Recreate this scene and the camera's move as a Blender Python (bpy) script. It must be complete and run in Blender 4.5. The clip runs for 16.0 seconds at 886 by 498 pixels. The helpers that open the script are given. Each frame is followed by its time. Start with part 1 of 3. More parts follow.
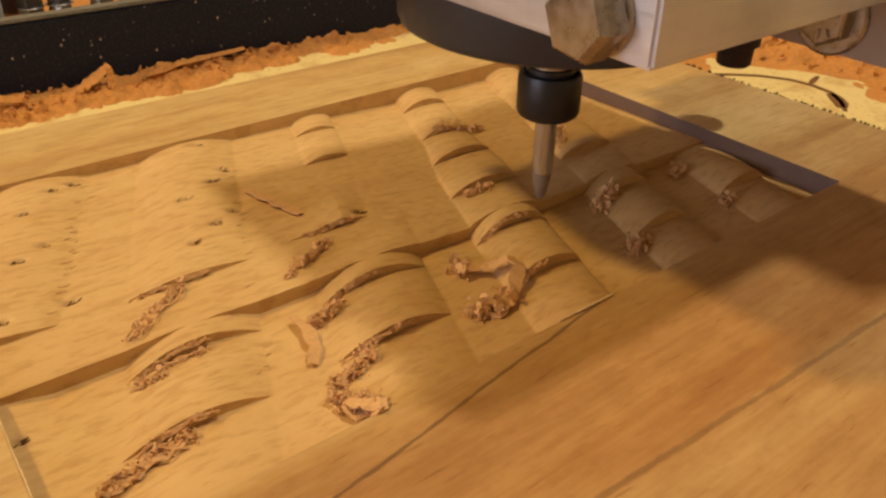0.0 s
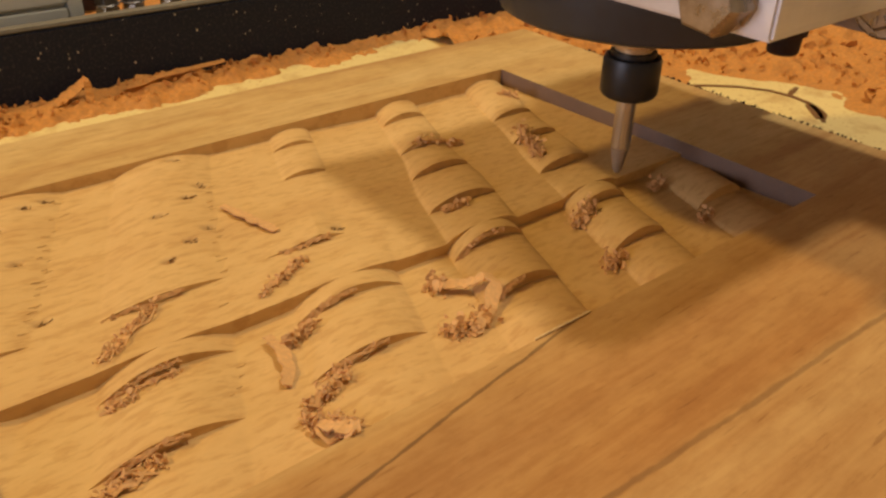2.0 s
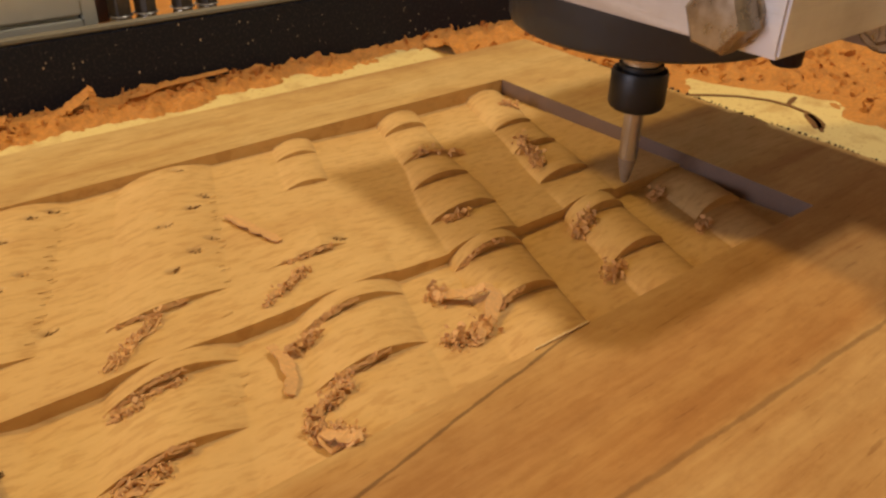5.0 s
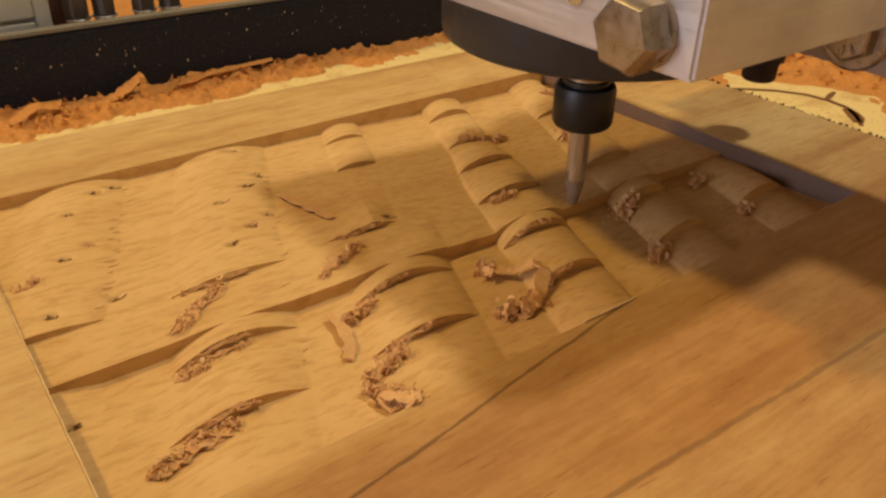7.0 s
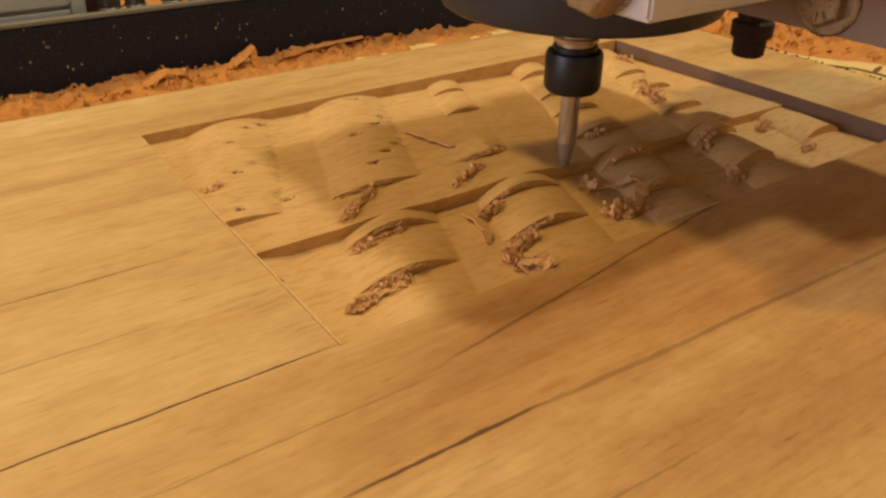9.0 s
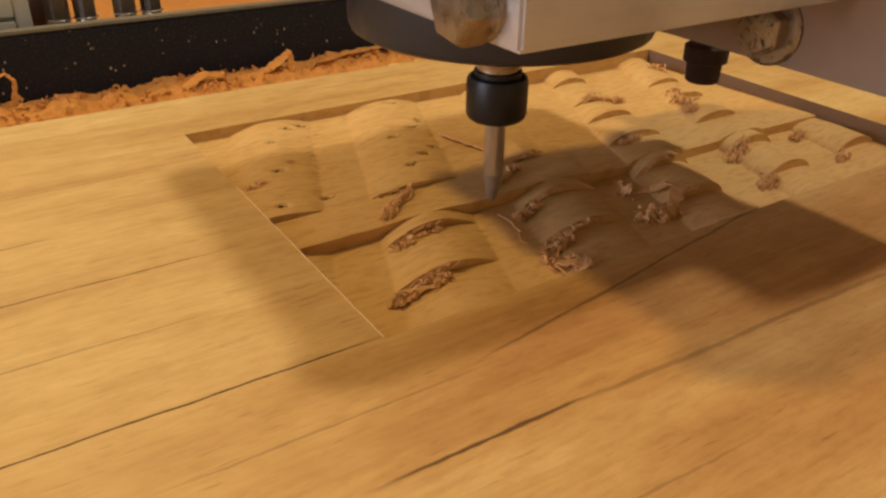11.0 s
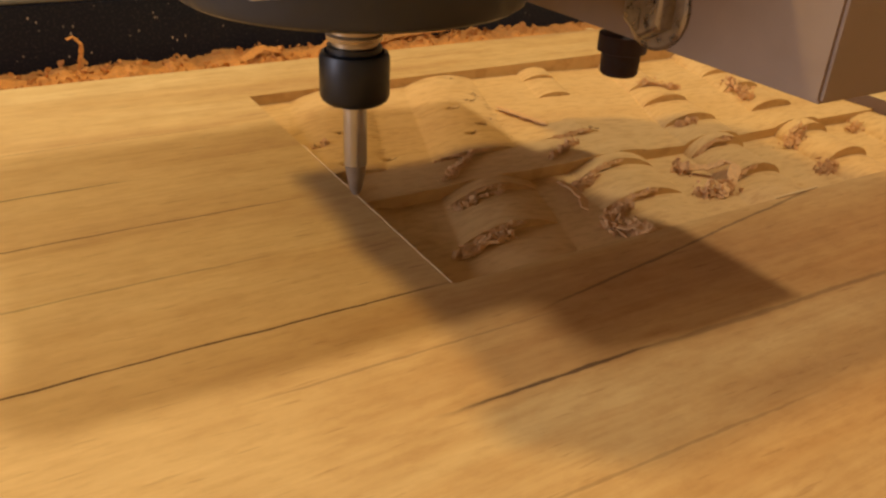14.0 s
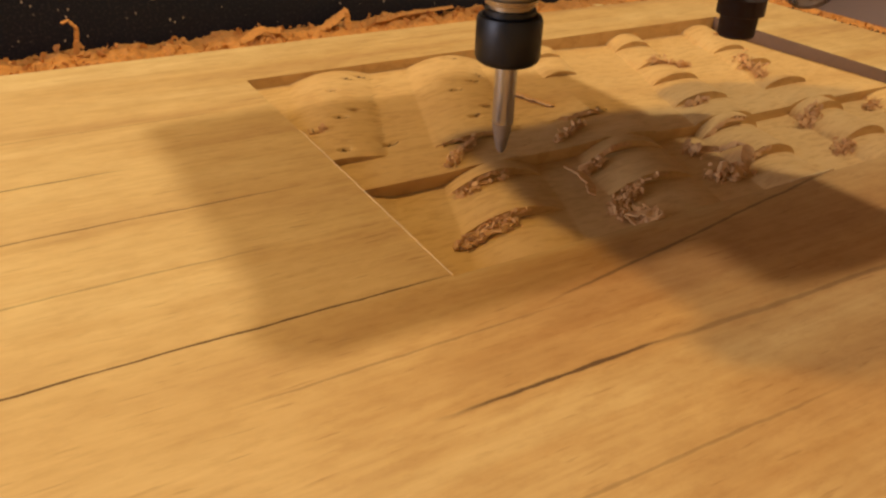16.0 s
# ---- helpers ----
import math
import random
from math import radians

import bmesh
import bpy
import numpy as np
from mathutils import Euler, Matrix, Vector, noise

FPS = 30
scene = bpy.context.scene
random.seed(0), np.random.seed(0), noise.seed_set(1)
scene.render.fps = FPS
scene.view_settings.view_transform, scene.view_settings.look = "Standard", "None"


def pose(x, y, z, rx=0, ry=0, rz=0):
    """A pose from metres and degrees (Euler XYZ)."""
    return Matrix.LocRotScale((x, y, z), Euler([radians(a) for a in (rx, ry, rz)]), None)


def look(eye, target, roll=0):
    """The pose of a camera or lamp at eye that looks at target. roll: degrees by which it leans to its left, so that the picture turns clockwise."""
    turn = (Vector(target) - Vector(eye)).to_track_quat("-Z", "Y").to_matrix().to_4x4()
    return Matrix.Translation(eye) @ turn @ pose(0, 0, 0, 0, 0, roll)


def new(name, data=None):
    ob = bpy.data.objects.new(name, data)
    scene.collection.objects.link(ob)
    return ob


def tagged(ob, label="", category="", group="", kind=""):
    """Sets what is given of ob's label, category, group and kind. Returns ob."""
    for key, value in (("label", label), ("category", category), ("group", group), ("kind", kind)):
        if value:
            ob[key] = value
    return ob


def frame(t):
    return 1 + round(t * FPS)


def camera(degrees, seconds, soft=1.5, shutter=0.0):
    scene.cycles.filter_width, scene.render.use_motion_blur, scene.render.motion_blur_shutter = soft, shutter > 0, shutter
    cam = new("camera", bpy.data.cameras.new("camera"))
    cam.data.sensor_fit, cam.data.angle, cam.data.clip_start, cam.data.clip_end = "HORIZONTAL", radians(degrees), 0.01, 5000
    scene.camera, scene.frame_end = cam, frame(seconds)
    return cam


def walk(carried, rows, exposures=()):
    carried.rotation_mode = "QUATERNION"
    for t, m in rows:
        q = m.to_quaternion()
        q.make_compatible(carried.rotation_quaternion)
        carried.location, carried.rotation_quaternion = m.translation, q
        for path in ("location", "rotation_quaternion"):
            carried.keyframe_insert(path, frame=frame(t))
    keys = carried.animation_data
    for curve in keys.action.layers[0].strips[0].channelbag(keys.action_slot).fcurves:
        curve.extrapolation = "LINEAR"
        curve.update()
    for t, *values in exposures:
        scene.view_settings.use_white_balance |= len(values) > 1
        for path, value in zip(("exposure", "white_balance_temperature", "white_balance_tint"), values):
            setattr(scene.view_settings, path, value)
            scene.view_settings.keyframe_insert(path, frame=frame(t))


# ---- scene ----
cam = camera(58.1, 16.0, 2.5)
PATH = [
    (0, (-0.003, -0.105, 0.117), (1.048, 1.231, -0.936), 1.1),
    (0.5, (-0.003, -0.105, 0.116), (1.055, 1.226, -0.937), 1.3),
    (1, (-0.001, -0.105, 0.118), (1.062, 1.221, -0.937), 1.3),
    (1.5, (0.0, -0.105, 0.119), (1.071, 1.219, -0.93), 1.3),
    (2, (0.001, -0.105, 0.119), (1.081, 1.22, -0.92), 1.3),
    (2.5, (0.002, -0.105, 0.119), (1.083, 1.219, -0.92), 1.4),
    (3, (0.003, -0.105, 0.119), (1.089, 1.217, -0.915), 1.4),
    (5.5, (-0.003, -0.107, 0.122), (1.074, 1.23, -0.903), 1.3),
    (6, (-0.007, -0.108, 0.121), (1.056, 1.241, -0.903), 1.3),
    (6.5, (-0.01, -0.109, 0.12), (1.036, 1.253, -0.904), 1.2),
    (7, (-0.012, -0.109, 0.119), (1.026, 1.259, -0.907), 1.3),
    (7.5, (-0.016, -0.11, 0.119), (1.01, 1.264, -0.909), 1.2),
    (8, (-0.033, -0.118, 0.12), (0.975, 1.274, -0.903), 0.8),
    (8.5, (-0.064, -0.136, 0.109), (0.94, 1.271, -0.898), 1.0),
    (9, (-0.066, -0.135, 0.111), (0.928, 1.288, -0.882), 0.7),
    (9.5, (-0.067, -0.134, 0.11), (0.921, 1.299, -0.875), 0.7),
    (10, (-0.07, -0.135, 0.111), (0.904, 1.31, -0.87), 0.7),
    (12.5, (-0.078, -0.137, 0.108), (0.864, 1.341, -0.856), 1.6),
    (13, (-0.081, -0.137, 0.107), (0.854, 1.346, -0.856), 1.8),
    (13.5, (-0.082, -0.138, 0.105), (0.841, 1.354, -0.856), 2.0),
    (14, (-0.088, -0.14, 0.1), (0.823, 1.359, -0.86), 2.9),
    (14.5, (-0.088, -0.139, 0.099), (0.805, 1.349, -0.896), 3.0),
    (15, (-0.086, -0.137, 0.099), (0.796, 1.352, -0.903), 2.7),
    (15.5, (-0.085, -0.136, 0.1), (0.794, 1.353, -0.906), 2.3),
    (16, (-0.082, -0.134, 0.099), (0.796, 1.353, -0.909), 2.0),
]
walk(cam, [(t, look(eye, target, roll)) for t, eye, target, roll in PATH],
     exposures=[(0, 0.06), (3, -0.02), (5.5, -0.04), (8.5, 0.0), (10, -0.02), (13, 0.03), (16, 0.08)])


# ---- light ----
def tool_x(t):
    """Where the cutter stands along the board: it sweeps to and fro at a steady feed."""
    if t < 3.6:
        return 0.2455 - (3.6 - t) * 0.0236
    if t < 14.0:
        return 0.2455 - (t - 3.6) * 0.0237
    return -0.001 + (t - 14.0) * 0.0245


world = bpy.data.worlds.new("world")
scene.world = world
world.use_nodes = True
world.node_tree.nodes["Background"].inputs[0].default_value = (1.0, 0.66, 0.40, 1)
world.node_tree.nodes["Background"].inputs[1].default_value = 0.32


def lamp(name, place, aim, size, watts, colour):
    data = bpy.data.lights.new(name, "AREA")
    data.shape, data.size, data.energy, data.color = "DISK", size, watts, colour
    ob = new(name, data)
    ob.matrix_world = look(place, aim)
    return ob


lamp("ceiling_bulb_light", (-0.81, 0.74, 1.5), (0.12, 0.08, 0), 0.15, 15.3, (1.0, 0.69, 0.265))
lamp("second_bulb_light", (0.62, -0.10, 1.5), (0.12, 0.08, 0), 0.15, 11.0, (1.0, 0.88, 0.68))
# bluish fill added low on the left to lift the shadows; no source there
lamp("cool_fill_light", (-1.6, 0.15, 0.32), (0.12, 0.08, 0.05), 0.7, 11, (0.80, 0.80, 1.0))


# ---- materials ----
def material(name, rough=0.6, metal=0.0):
    m = bpy.data.materials.new(name)
    m.use_nodes = True
    b = m.node_tree.nodes["Principled BSDF"]
    b.inputs["Roughness"].default_value, b.inputs["Metallic"].default_value = rough, metal
    return m, m.node_tree, b


def node(tree, kind, **values):
    n = tree.nodes.new(kind)
    for key, value in values.items():
        n.inputs[key.replace("_", " ")].default_value = value
    return n


def coords(tree, scale=(1, 1, 1), turn=(0, 0, 0)):
    tc = tree.nodes.new("ShaderNodeTexCoord")
    mp = tree.nodes.new("ShaderNodeMapping")
    mp.inputs["Scale"].default_value = scale
    mp.inputs["Rotation"].default_value = turn
    tree.links.new(tc.outputs["Object"], mp.inputs["Vector"])
    return mp.outputs["Vector"]


def noise_tex(tree, vector, scale, detail=4.0, rough=0.55, distort=0.0):
    n = tree.nodes.new("ShaderNodeTexNoise")
    n.inputs["Scale"].default_value, n.inputs["Detail"].default_value = scale, detail
    n.inputs["Roughness"].default_value, n.inputs["Distortion"].default_value = rough, distort
    tree.links.new(vector, n.inputs["Vector"])
    return n.outputs["Fac"]


def ramp(tree, fac, stops):
    r = tree.nodes.new("ShaderNodeValToRGB")
    e = r.color_ramp.elements
    while len(e) < len(stops):
        e.new(0.5)
    for slot, (pos, col) in zip(e, stops):
        slot.position, slot.color = pos, (*col, 1) if len(col) == 3 else col
    tree.links.new(fac, r.inputs["Fac"])
    return r.outputs["Color"]


def mix(tree, kind, fac, a, b):
    n = tree.nodes.new("ShaderNodeMix")
    n.data_type, n.blend_type = "RGBA", kind
    for value, socket in ((fac, n.inputs[0]), (a, n.inputs[6]), (b, n.inputs[7])):
        if isinstance(value, (int, float)):
            socket.default_value = value
        elif isinstance(value, tuple):
            socket.default_value = (*value, 1)
        else:
            tree.links.new(value, socket)
    return n.outputs[2]


def math_node(tree, kind, a, b=0.0, c=0.0):
    n = tree.nodes.new("ShaderNodeMath")
    n.operation = kind
    for value, socket in zip((a, b, c), n.inputs):
        if isinstance(value, (int, float)):
            socket.default_value = value
        else:
            tree.links.new(value, socket)
    return n.outputs[0]


def bump(tree, shader, height, strength, distance):
    n = tree.nodes.new("ShaderNodeBump")
    n.inputs["Strength"].default_value, n.inputs["Distance"].default_value = strength, distance
    tree.links.new(height, n.inputs["Height"])
    tree.links.new(n.outputs["Normal"], shader.inputs["Normal"])


# drying checks and dark grain lines: where, slant, from, to, half-width, depth of colour
CHECKS = ((0.001, 0.0, -0.30, 0.004, 0.00042, 0.9), (0.061, 0.0, -0.30, -0.012, 0.00035, 0.8), (0.0925, 0.0, -0.30, -0.052, 0.0004, 0.75),
          (-0.041, -0.01, -0.028, 0.034, 0.0007, 0.85), (-0.0410, -0.03, 0.02, 0.25, 0.0009, 0.38), (-0.021, 0.16, 0.012, 0.14, 0.0006, 0.6),
          (0.127, 0.0, -0.30, -0.02, 0.0003, 0.35), (0.032, 0.0, -0.14, -0.03, 0.0005, 0.35), (-0.068, -0.02, -0.03, 0.05, 0.0005, 0.3),
          (-0.021, 0.0, -0.06, 0.02, 0.0004, 0.35))


def pine(name, fuzzy):
    """Flat-sawn pine with its grain along x; fuzzy: freshly carved."""
    m, t, b = material(name, 0.62)
    broad = noise_tex(t, coords(t, (2.5, 18, 18)), 1.6, 3, 0.5, 0.3)
    rings = noise_tex(t, coords(t, (4.0, 80, 80)), 1.5, 4, 0.55, 0.5)
    fibre = noise_tex(t, coords(t, (55, 620, 620)), 1.0, 3, 0.6)
    flecks = noise_tex(t, coords(t, (130, 900, 400) if fuzzy else (75, 760, 760)), 1.0, 2, 0.5)
    mottle = noise_tex(t, coords(t, (1, 1.5, 1)), 95 if fuzzy else 48, 5, 0.6)
    base = ramp(t, broad, [(0.3, (0.71, 0.52, 0.235)), (0.52, (0.64, 0.43, 0.17)), (0.72, (0.47, 0.265, 0.095))])
    streak = ramp(t, rings, [(0.5, (1, 1, 1)), (0.62, (0.86, 0.76, 0.64)), (0.70, (0.66, 0.50, 0.36)), (0.76, (0.96, 0.92, 0.88))])
    col = mix(t, "MULTIPLY", 0.25 if fuzzy else 0.5, base, streak)
    col = mix(t, "MULTIPLY", 0.3 if fuzzy else 0.38, col, ramp(t, fibre, [(0.35, (0.78, 0.69, 0.58)), (0.6, (1, 1, 1))]))
    col = mix(t, "MULTIPLY", 0.4 if fuzzy else 0.5, col, ramp(t, flecks, [(0.27, (0.5, 0.38, 0.26)), (0.36, (1, 1, 1))]))
    col = mix(t, "MULTIPLY", 0.5 if fuzzy else 0.65, col, ramp(t, mottle, [(0.35, (0.80, 0.73, 0.64)), (0.65, (1, 1, 1))]))
    grain = noise_tex(t, coords(t, (130, 330, 330)), 1.0, 4, 0.7)
    col = mix(t, "MULTIPLY", 0.3, col, ramp(t, grain, [(0.36, (0.72, 0.60, 0.46)), (0.52, (1, 1, 1))]))
    sep = t.nodes.new("ShaderNodeSeparateXYZ")
    t.links.new(coords(t), sep.inputs[0])
    # darker heartwood band along the near part, with shade towards near right painted in
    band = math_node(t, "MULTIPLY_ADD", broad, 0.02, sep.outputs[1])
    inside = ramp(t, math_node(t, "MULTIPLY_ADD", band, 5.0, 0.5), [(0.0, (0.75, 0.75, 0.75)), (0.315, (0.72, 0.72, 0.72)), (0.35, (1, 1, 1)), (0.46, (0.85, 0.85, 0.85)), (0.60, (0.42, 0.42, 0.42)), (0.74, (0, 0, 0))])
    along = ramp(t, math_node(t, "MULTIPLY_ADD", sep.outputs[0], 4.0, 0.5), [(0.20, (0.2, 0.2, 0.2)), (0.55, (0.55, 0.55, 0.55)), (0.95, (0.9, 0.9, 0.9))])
    if not fuzzy:
        # lamplight painted in: the plank grows paler and brighter towards its left end
        pale = ramp(t, math_node(t, "MULTIPLY_ADD", sep.outputs[0], 4.0, 0.5), [(0.15, (0.65, 0.65, 0.65)), (0.62, (0, 0, 0))])
        col = mix(t, "MIX", pale, col, mix(t, "MULTIPLY", 1.0, mix(t, "MIX", 0.35, col, (0.76, 0.58, 0.29)), (1.16, 1.18, 1.22)))
    heart_and_shade = mix(t, "MULTIPLY", 1.0, inside, along)
    col = mix(t, "MIX", heart_and_shade, col, mix(t, "MULTIPLY", 1.0, col, (0.74, 0.52, 0.34)))
    if not fuzzy:
        wob = math_node(t, "MULTIPLY_ADD", noise_tex(t, coords(t, (26, 0, 0)), 1.0, 4), 0.0026, -0.0013)
        fray = noise_tex(t, coords(t, (160, 300, 1)), 1.0, 3)
        for y0, tilt, xa, xb, wide, deep in CHECKS:
            line = math_node(t, "MULTIPLY_ADD", sep.outputs[0], -tilt, sep.outputs[1])
            off = math_node(t, "ABSOLUTE", math_node(t, "ADD", math_node(t, "SUBTRACT", line, y0), wob))
            near = math_node(t, "SUBTRACT", 1.0, math_node(t, "DIVIDE", off, math_node(t, "MULTIPLY", fray, wide * 2)))
            near = math_node(t, "MAXIMUM", near, 0.0)
            fade_in = math_node(t, "MAXIMUM", math_node(t, "MINIMUM", math_node(t, "MULTIPLY_ADD", sep.outputs[0], 45.0, -45.0 * xa), 1.0), 0.0)
            fade_out = math_node(t, "MAXIMUM", math_node(t, "MINIMUM", math_node(t, "MULTIPLY_ADD", sep.outputs[0], -45.0, 45.0 * xb), 1.0), 0.0)
            ends = math_node(t, "MULTIPLY", fade_in, fade_out)
            near = math_node(t, "MINIMUM", math_node(t, "MULTIPLY", math_node(t, "MULTIPLY", near, ends), deep * 2), deep)
            col = mix(t, "MIX", near, col, (0.07, 0.028, 0.009))
    if fuzzy:
        col = mix(t, "MIX", 0.5, col, (0.74, 0.465, 0.185))
        col = mix(t, "MULTIPLY", 0.4, col, ramp(t, noise_tex(t, coords(t, (160, 500, 200)), 1.0, 4), [(0.38, (0.7, 0.58, 0.45)), (0.5, (1, 1, 1))]))
    t.links.new(col, b.inputs["Base Color"])
    h = mix(t, "MIX", 0.5, fibre, noise_tex(t, coords(t, (300, 700, 500)), 1.0, 4))
    bump(t, b, h, 0.5 if fuzzy else 0.3, 0.0005 if fuzzy else 0.0002)
    b.inputs["Specular IOR Level"].default_value = 0.3
    return m


def plain(name, colour, rough, metal=0.0, grain=0.25, scale=300, relief=0.0001):
    m, t, b = material(name, rough, metal)
    n = noise_tex(t, coords(t), scale, 5)
    big = noise_tex(t, coords(t), scale / 12, 3)
    dark = tuple(c * (1 - grain) for c in colour)
    col = mix(t, "MIX", n, dark, tuple(min(1, c * (1 + grain * 0.6)) for c in colour))
    col = mix(t, "MULTIPLY", 0.5, col, ramp(t, big, [(0.3, (0.75, 0.73, 0.7)), (0.65, (1, 1, 1))]))
    t.links.new(col, b.inputs["Base Color"])
    r = ramp(t, n, [(0.3, (rough * 0.8,) * 3), (0.7, (min(1, rough * 1.25),) * 3)])
    t.links.new(r, b.inputs["Roughness"])
    bump(t, b, n, 0.3, relief)
    return m


def brushed(name, colour, rough):
    m, t, b = material(name, rough, 0.75)
    lines = noise_tex(t, coords(t, (30, 30, 900)), 1.0, 4)
    blot = noise_tex(t, coords(t), 45, 4)
    col = mix(t, "MULTIPLY", 0.5, colour, ramp(t, blot, [(0.35, (0.6, 0.58, 0.56)), (0.6, (1, 1, 1))]))
    t.links.new(col, b.inputs["Base Color"])
    t.links.new(ramp(t, lines, [(0.3, (rough * 0.75,) * 3), (0.7, (rough * 1.3,) * 3)]), b.inputs["Roughness"])
    bump(t, b, lines, 0.15, 0.00005)
    return m


def turned(name, colour, rough):
    """Ground round steel: faint streaks along the axis."""
    m, t, b = material(name, rough, 0.9)
    n = noise_tex(t, coords(t, (700, 700, 20)), 1.0, 3)
    t.links.new(mix(t, "MIX", n, tuple(c * 0.8 for c in colour), colour), b.inputs["Base Color"])
    t.links.new(ramp(t, n, [(0.3, (rough * 0.8,) * 3), (0.7, (rough * 1.3,) * 3)]), b.inputs["Roughness"])
    return m


def stained(name, colour, stain, rough):
    """A coated board with dust trodden into it in patches."""
    m, t, b = material(name, rough)
    patch = ramp(t, noise_tex(t, coords(t), 38, 6, 0.65), [(0.50, (0, 0, 0)), (0.72, (0.8, 0.8, 0.8))])
    specks = ramp(t, noise_tex(t, coords(t), 420, 3), [(0.60, (0, 0, 0)), (0.72, (0.7, 0.7, 0.7))])
    col = mix(t, "MIX", patch, colour, stain)
    t.links.new(mix(t, "MIX", specks, col, stain), b.inputs["Base Color"])
    bump(t, b, patch, 0.2, 0.0003)
    return m


def speckled_black(name):
    m, t, b = material(name, 0.65)
    b.inputs["Specular IOR Level"].default_value = 0.2
    v = t.nodes.new("ShaderNodeTexVoronoi")
    v.inputs["Scale"].default_value = 330
    t.links.new(coords(t, (1, 1, 0.6), (0, 0.5, 0)), v.inputs["Vector"])
    fleck = ramp(t, v.outputs["Distance"], [(0.10, (0.55, 0.45, 0.33)), (0.17, (0, 0, 0))])
    some = ramp(t, noise_tex(t, coords(t), 140, 3), [(0.52, (0, 0, 0)), (0.62, (1, 1, 1))])
    dust = ramp(t, noise_tex(t, coords(t), 700, 3), [(0.5, (0.011, 0.013, 0.024)), (0.8, (0.042, 0.040, 0.046))])
    t.links.new(mix(t, "ADD", 1.0, dust, mix(t, "MULTIPLY", 1.0, fleck, some)), b.inputs["Base Color"])
    bump(t, b, noise_tex(t, coords(t), 500, 3), 0.3, 0.0003)
    return m


PINE = pine("pine_board", False)
CARVED = pine("pine_fresh_cut", True)
# the pocket's walls across the grain, much darker than the rest of the cut
DARK_END_WALL = plain("dark_cut_end_wall", (0.20, 0.125, 0.085), 0.75, 0, 0.35, 700, 0.0003)
SHAVING = plain("wood_shavings", (0.76, 0.44, 0.18), 0.8, 0, 0.35, 900, 0.0004)
DUST = plain("orange_sawdust", (0.68, 0.30, 0.068), 0.95, 0, 0.5, 500, 0.002)
CREAM = stained("cream_spoilboard", (0.80, 0.63, 0.27), (0.50, 0.27, 0.08), 0.65)
BLACK_RAIL = speckled_black("flecked_black_paint")
ALUMINIUM = brushed("brushed_aluminium", (0.70, 0.68, 0.68), 0.48)
WORN_ALU = plain("worn_aluminium", (0.36, 0.265, 0.185), 0.55, 0.25, 0.25, 120, 0.00004)
STEEL = turned("bright_steel", (0.62, 0.62, 0.63), 0.20)
ZINC = plain("zinc_plated_steel", (0.42, 0.36, 0.29), 0.30, 0.85, 0.6, 320)
BLACK_NUT = plain("black_oxide", (0.009, 0.009, 0.010), 0.42, 0.0, 0.3, 250)
BLACK_BODY = plain("dark_grey_anodised", (0.035, 0.037, 0.043), 0.42, 0.2, 0.2, 250)
RUBBER = plain("dusty_black_rubber", (0.045, 0.022, 0.013), 0.85, 0, 0.7, 400)
WALL = plain("painted_wall", (0.85, 0.78, 0.68), 0.9, 0, 0.1, 8, 0.001)
FLOOR = plain("grey_floor", (0.36, 0.32, 0.27), 0.8, 0, 0.2, 10, 0.001)
DARK_STEEL = plain("dusty_dark_steel", (0.16, 0.13, 0.10), 0.5, 0.6, 0.4, 500)
BRASSY = brushed("worn_brassy_steel", (0.52, 0.42, 0.28), 0.3)
DUSTY_TIP = plain("dust_coated_steel", (0.42, 0.36, 0.29), 0.45, 0.6, 0.4, 500)
PURPLE = plain("purple_brown_plastic", (0.20, 0.11, 0.10), 0.5, 0, 0.3, 200)
DUSTY_GREY = plain("dusty_grey_edge", (0.22, 0.20, 0.16), 0.7, 0, 0.5, 400)
BURNT = plain("burnt_edge", (0.05, 0.022, 0.010), 0.9, 0, 0.5, 900, 0.0006)
GREY_PLASTIC = plain("pale_grey_plastic", (0.55, 0.56, 0.50), 0.5, 0, 0.1, 100)


# ---- building ----
def mesh_from(bm, name, mat, smooth=None):
    me = bpy.data.meshes.new(name)
    bm.normal_update()
    bm.to_mesh(me)
    bm.free()
    me.materials.append(mat)
    if smooth is not None:
        me.shade_smooth()
        me.set_sharp_from_angle(angle=radians(smooth))
    return me


def part(name, bm, mat, parent=None, label="", smooth=None):
    ob = new(name, mesh_from(bm, name, mat, smooth))
    ob.parent = parent
    return tagged(ob, label)


def box(bm, x0, x1, y0, y1, z0, z1, bevel=0.0, m=None):
    made = bmesh.ops.create_cube(bm, size=1.0, matrix=Matrix.Translation(((x0 + x1) / 2, (y0 + y1) / 2, (z0 + z1) / 2)) @ Matrix.Diagonal((x1 - x0, y1 - y0, z1 - z0, 1)))
    vs = made["verts"]
    if bevel:
        es = list({e for v in vs for e in v.link_edges})
        out = bmesh.ops.bevel(bm, geom=es, offset=bevel, segments=2, affect="EDGES")
        vs = out["verts"]
    if m is not None:
        bmesh.ops.transform(bm, matrix=m, verts=list({v for v in vs}))
    return bm


